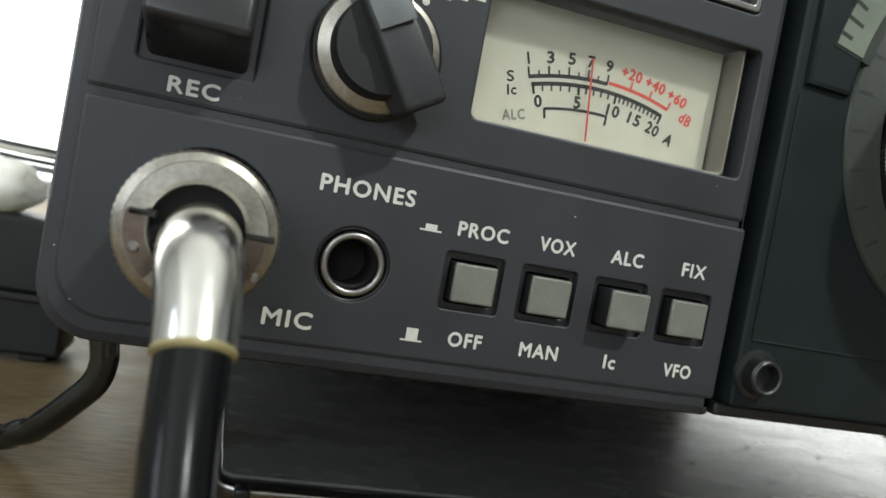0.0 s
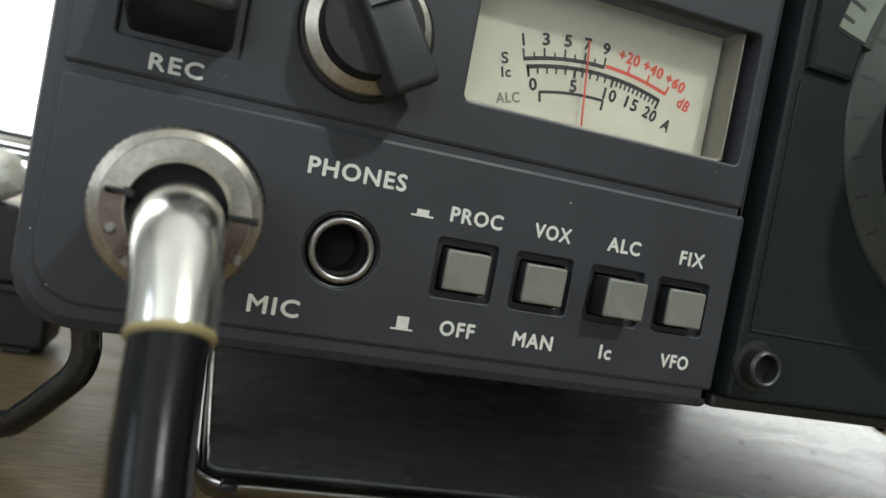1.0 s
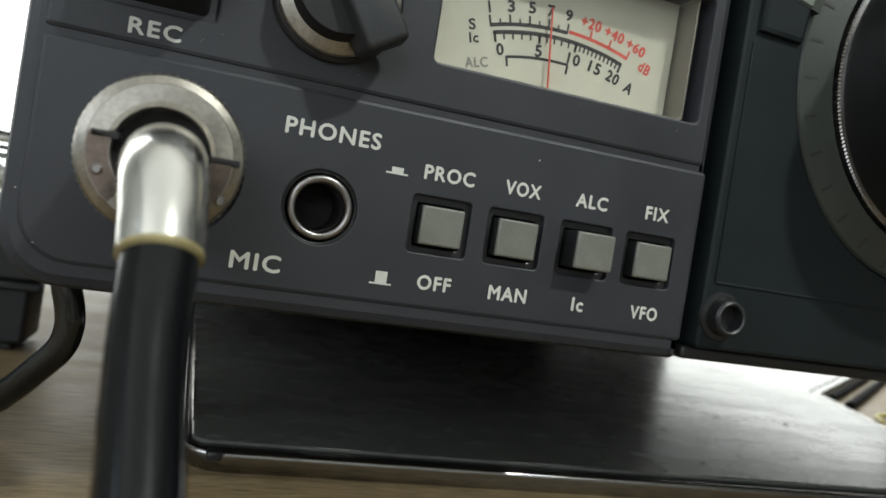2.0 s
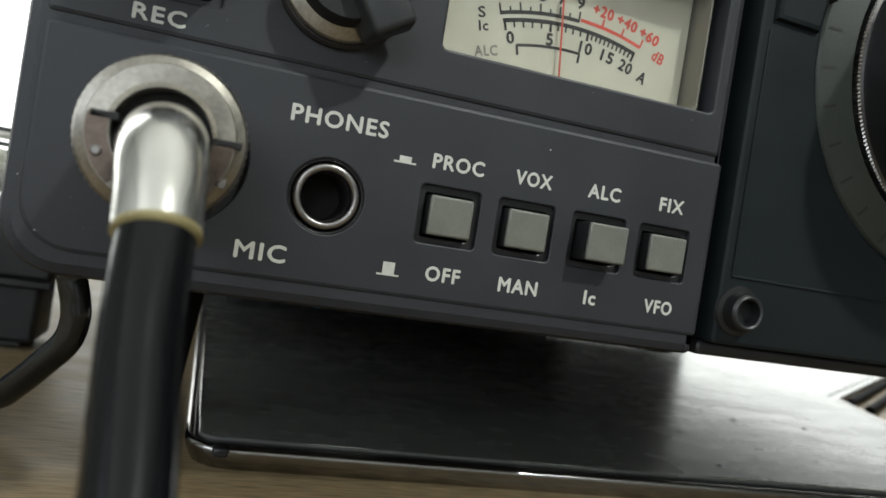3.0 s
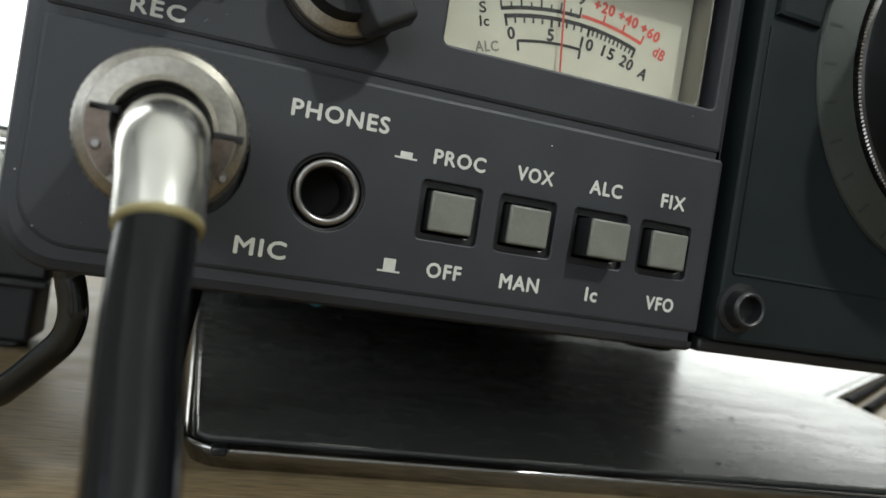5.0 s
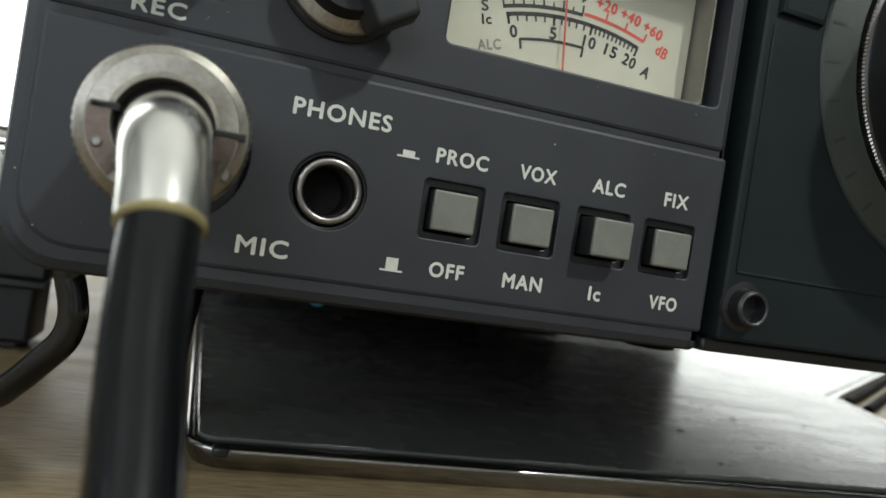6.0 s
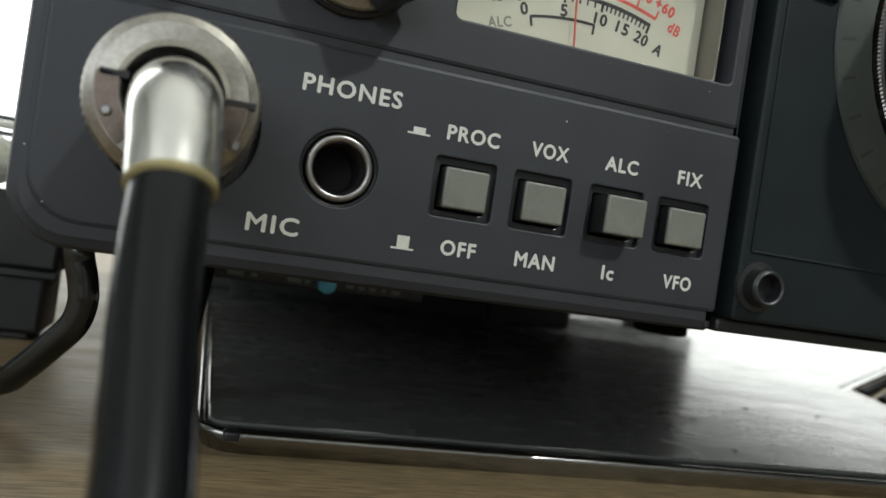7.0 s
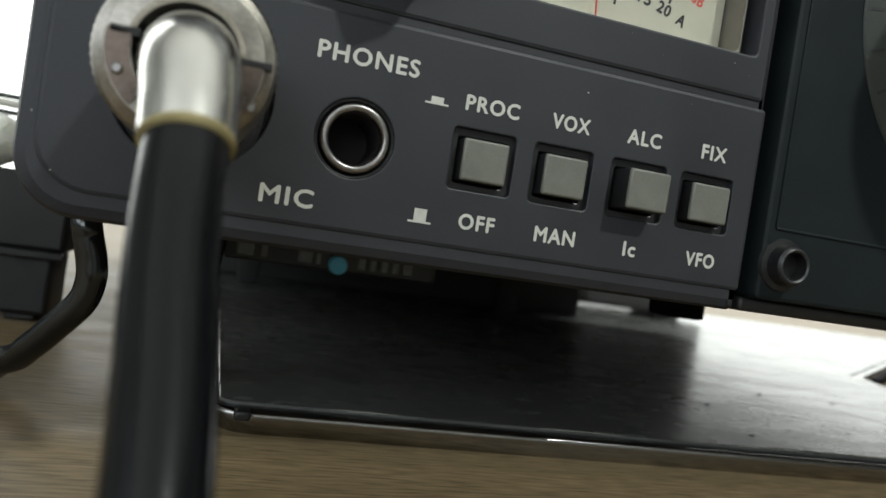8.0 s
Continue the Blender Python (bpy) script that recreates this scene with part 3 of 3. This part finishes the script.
def tuning_dial():
    cx, cz = 94.9, 32.4
    d = part("tuning_dial", lathe([(30.0, 3.5), (29.8, 0.9), (29.4, 0.5), (24.6, -0.6), (24.3, 1.0)], cx, cz, 128), DIAL, radio, "broad tuning dial with ticks and a knurled edge")
    for i in range(32):
        a = radians(173.8 + 11.25 * i)
        bm = strip([(cx + r * math.cos(a), cz + r * math.sin(a)) for r in (27.0, 28.9)], 0.42, 0.0)
        for v in bm.verts:
            v.co.y = 0.5 - (29.4 - math.hypot(v.co.x - cx, v.co.z - cz)) / 4.8 * 1.1 - 0.06
        part("tick", bm, BLACK_INK, d, smooth=False)
    n = 520
    bm = bmesh.new()
    rings = []
    for r, y, q in ((23.9, 0.6, 0), (23.8, -0.9, 0.2), (23.6, -1.15, 0.2), (23.2, -1.25, 0)):
        rings.append([bm.verts.new((cx + (r + q * (i % 2)) * math.cos(2 * math.pi * i / n), y, cz + (r + q * (i % 2)) * math.sin(2 * math.pi * i / n))) for i in range(n)])
    for a, b in zip(rings, rings[1:]):
        for i in range(n):
            bm.faces.new((a[i - 1], a[i], b[i], b[i - 1]))
    part("knurled_rim", bm, STEEL, d, "finely knurled metal rim")
    part("knob", capped([(23.3, 0), (23.1, -2.7), (22.2, -15), (21.0, -16), (3, -16.2)], cx, cz, 128), BLACK, d, "large black tuning knob")


tuning_dial()


def dial_window():
    """The raised corner beside the dial, with the scale in its curved window."""
    cx, cz = 94.9, 32.4
    arc = [(cx + 30.9 * math.cos(radians(a)), cz + 30.9 * math.sin(radians(a))) for a in range(175, 106, -3)]
    part("raised_corner", plate([(56.4, 34.1), (63.8, 33.9)] + arc + [(arc[-1][0], 61.8), (56.4, 61.8)], (), -0.9, 0.4, c=0.7), TUNING, right)
    w = part("dial_window", sector(30.8, 36.4, 168.0, 106, -0.96, 0.3), DARK, radio, "pale green dial scale with dark ticks in a dark frame")
    part("scale", sector(31.0, 36.1, 167.2, 106, -1.04, -0.8), SCALE, w)
    for i in range(15):
        a = 164.6 - 3.9 * i
        part("scale_tick", sector(33.4 if i % 3 == 1 else 34.2, 36.15, a + 0.45, a - 0.45, -1.08, -0.9, n=2), DIAL, w)
    part("inner_band", sector(29.9, 31.4, 168, 106, -1.08, 0.4), DIAL, w)
    part("bead", solid(56.2, 212, -0.22, 0.2, -1.6, -1.25, bevel=0.1), TUNING, right)
    part("bead", solid(56.0, 56.35, -0.22, 0.2, -1.3, 32.6, bevel=0.1), TUNING, right)


dial_window()


def panel_screw():
    s = part("screw", lathe([(3.6, 0.2), (3.4, -0.25), (2.7, -0.4), (2.5, -2.1), (2.2, -2.4), (1.85, -2.3), (1.75, -0.6), (0.05, -0.6)], 58.0, -6.05, 36), BLACK, radio, "black socket-head screw")
    part("edge", lathe([(2.3, -2.38), (2.1, -2.52), (1.85, -2.36)], 58.0, -6.05, 36), KNOB, s)


panel_screw()


# ---- the microphone plug ----
def microphone_plug():
    cx, cz = -16.95, 1.9
    m = thing("microphone_plug", "worn nickel right-angle microphone plug with a black cable, in the socket", "plug", (-17, -10, -12))
    part("socket_collar", lathe([(7.9, 5.0), (7.9, 1.6), (6.6, 1.4)], cx, cz), BLACK, m)
    n = 120
    bm = bmesh.new()
    rings = []
    for r, y, q in ((6.7, 2, 0), (6.8, -2, 0), (7.0, -5, 0.12), (7.05, -16.7, 0.12), (7.0, -17.3, 0), (6.8, -17.7, 0), (6.1, -18.1, 0), (6.0, -18.4, 0), (4.5, -18.5, 0), (4.1, -18.2, 0), (4.1, -12, 0)):
        rings.append([bm.verts.new((cx + (r + q * (i % 2)) * math.cos(2 * math.pi * i / n), y, cz + (r + q * (i % 2)) * math.sin(2 * math.pi * i / n))) for i in range(n)])
    for a, b in zip(rings, rings[1:]):
        for i in range(n):
            bm.faces.new((a[i - 1], a[i], b[i], b[i - 1]))
    ring = part("coupling_ring", bm, NICKEL, m, "worn nickel coupling ring")
    # near-black blocks on the ring face stand for the shade in its slots
    for x0, x1, z in ((-22.6, -20.4, 2.8), (-12.9, -10.4, 2.2)):
        part("slot_shade", solid(x0, x1, -18.65, -16, z - 0.3, z + 0.3, bevel=0.06), DARK, ring)
    for x, z in ((-21.7, -0.2), (-11.6, -1.3)):
        part("screw", capped([(0.5, -17.6), (0.5, -18.7), (0.3, -18.95)], x, z, 16), STEEL, ring)
    for a0, a1 in ((170, 232), (306, 362)):
        part("clamp_jaw", sector(4.15, 5.9, a0, a1, -18.65, -18.2, cx, cz, 16), BRONZE, ring, "darker brownish clamp face")
    part("core", capped([(4.1, -11), (4.1, -14.8)], cx, cz, 40), DARK, ring)
    line = [(cx + 0.4, -10, cz - 0.8), (cx + 0.5, -18, cz - 0.8), (-16.3, -22.9, 0.8), (-16.0, -26.8, -0.5), (-15.6, -29.4, -3.1), (-15.35, -31.2, -5.8)]
    part("elbow", tube(line, [3.4, 3.45, 3.42, 3.28, 3.1, 3.0], 48), CHROME, m, "polished bent metal tube")
    part("glue_ring", tube([(-15.37, -31.1, -5.6), (-15.35, -31.25, -5.85), (-15.34, -31.36, -6.05)], [3.0, 3.03, 2.7], 40, 4), AMBER, m, "yellowed glue ring")
    part("strain_relief", tube([(-15.35, -31.2, -5.8), (-15.2, -34.4, -9.6), (-14.85, -37.6, -13.9), (-14.2, -41.4, -18.7), (-13.7, -45.6, -23.8), (-13.6, -51, -30.5), (-15.5, -57, -35.8), (-26, -66, -38.6), (-60, -80, -38.6), (-140, -90, -38.6)], [2.66, 2.58, 2.55, 2.6, 2.62, 2.5, 2.4, 2.4, 2.4, 2.4], 40), SLEEVE, m, "thick black cable sleeve")


microphone_plug()


# ---- behind and beside the radio ----
def cable(label, pts, r, mat=None):
    c = thing("cable", label, "cable", pts[-1])
    part("sheath", tube(pts, r, 20), mat or RUBBER, c)


cable("glossy black power cable curling down onto the desk", [(-38, 60, -2), (-31.5, 36, -9), (-29.7, 30, -13.8), (-29.0, 29.5, -16.4), (-28.2, 29.5, -19.3), (-27.9, 29.5, -22), (-28.7, 30, -25.2), (-31.4, 31.5, -28.7), (-34.9, 34, -32.7), (-38.5, 37, -35.6), (-50, 44, -39), (-110, 56, -39)], 2.0)
for x, y in ((230.5, 139.0), (226.0, 126.0)):
    cable("matt black cable on the desk against the glossy board", [(x, y, -39.1), (x + 30, y + 22, -39.1), (x + 70, y + 51.5, -39.1), (x + 122, y + 90, -39.1), (x + 190, y + 141, -39.1)], 1.85, FELT)
cable("short yellow wire on the desk", [(222, 108, -40.3), (226, 114, -40.1), (233, 119, -40.2), (246, 124, -40.3)], 0.7, YELLOW)
for y, z, r, m in ((104, 7.0, 0.55, RUBBER), (110, 5.9, 0.9, WHITE), (112, 4.0, 0.6, RUBBER), (118, 2.2, 0.8, GREY)):
    cable("thin cable running behind the radio", [(-170, y + 8, z - 4), (-90, y + 2, z + 0.3), (-60, y, z), (-45, y, z - 0.2), (-25, y + 8, z - 1)], r, m)


def equipment_box():
    b = thing("equipment_box", "black plastic equipment box with a ridged edge on the desk", "box", (-98, 108, -LIFT))
    part("case", solid(-150, -45.4, 99, 117, -39.5, -24, bevel=1.0), BOX, b)
    part("lid", solid(-151, -43.2, 97.6, 118, -25.4, -8.5, bevel=1.2, seg=3), BOX, b, "black overhanging lid")
    part("ridge", solid(-151.2, -43.0, 97.0, 98.4, -27.0, -25.2, bevel=0.5), BLACK, b, "shiny black seam ridge")
    for x in (-145, -54):
        for y in (101, 110):
            part("foot", solid(x, x + 6, y, y + 5, -LIFT, -39.3, bevel=0.4), RUBBER, b)


equipment_box()


def crumpled_cloth():
    """A crumpled white cloth on the black box."""
    bm = bmesh.new()
    bmesh.ops.create_icosphere(bm, subdivisions=4, radius=1.0)
    for v in bm.verts:
        q = v.co * 1.6
        d = 1 + 0.22 * noise.noise(q) + 0.13 * abs(noise.noise(q * 2.3)) + 0.05 * noise.noise(q * 5)
        v.co = Vector((-71 + v.co.x * 17 * d, 108 + v.co.y * 9 * d, max(-8.5, -3.0 + v.co.z * 6.6 * d)))
    c = thing("crumpled_cloth", "crumpled white cloth lying on the black box", "cloth", (-72, 108, -8.5))
    part("cloth", bm, CLOTH, c)


crumpled_cloth()

r = thing("rear_box", "plain dark box standing behind the radio", "box", (48, 267, -37.5))
part("case", solid(-40, 156, 238, 296, -37.5, 60, bevel=2), PAINTED, r)
r = thing("pedestal", "short dark block on the glossy board behind the radio", "stand", (250, 320, -37.5))
part("block", solid(243, 259, 306, 336, -37.3, -34.1, bevel=0.6), BLACK, r)
r = thing("dark_case", "plain dark case on a dark block behind the radio", "case", (230, 335, -34))
part("case", solid(158, 272, 300, 370, -34.0, 60, bevel=2.5), PAINTED, r)


# ---- dust ----
def dust():
    """Loose specks of lint on the front panels and on the glossy board."""
    rng = random.Random(7)
    bm = bmesh.new()

    def speck(x, y, z, r, flat):
        made = bmesh.ops.create_icosphere(bm, subdivisions=1, radius=r)["verts"]
        k = (rng.uniform(0.6, 1.5), rng.uniform(0.5, 1.0), rng.uniform(0.5, 1.0))
        for v in made:
            v.co = Vector((x + v.co.x * k[0], y + v.co.y * (0.4 if flat == "y" else k[1]), z + v.co.z * (0.4 if flat == "z" else k[2])))

    for x, z in ((26.6, 10.4), (-31.2, -3.0), (5.6, -11.6), (-28.9, -8.4)):
        speck(x, 1.5 if z < -11 else -0.05, z, 0.13, "y")
    for i in range(14):
        speck(rng.uniform(-30, 50), -0.03, rng.choice((rng.uniform(-9.5, 12.8), rng.uniform(15.5, 19))), rng.uniform(0.025, 0.06), "y")
    tagged(part("dust", bm, LINT), "tiny pale specks of dust on the radio front", "dust", "", "stuff")
    bm = bmesh.new()
    for x, y, r in ((89.4, 36.0, 0.75), (104, 43, 0.4), (98, 62, 0.5), (128, 80, 0.6), (150, 78, 0.5), (112, 52, 0.3), (120, 44, 0.3)):
        for k in range(3):
            speck(x + rng.uniform(-1, 1), y + rng.uniform(-0.8, 0.8), -37.45, r * rng.uniform(0.4, 1.0), "z")
    tagged(part("crumbs", bm, PANEL), "small dark crumbs scattered on the glossy board", "crumbs", "", "stuff")


dust()
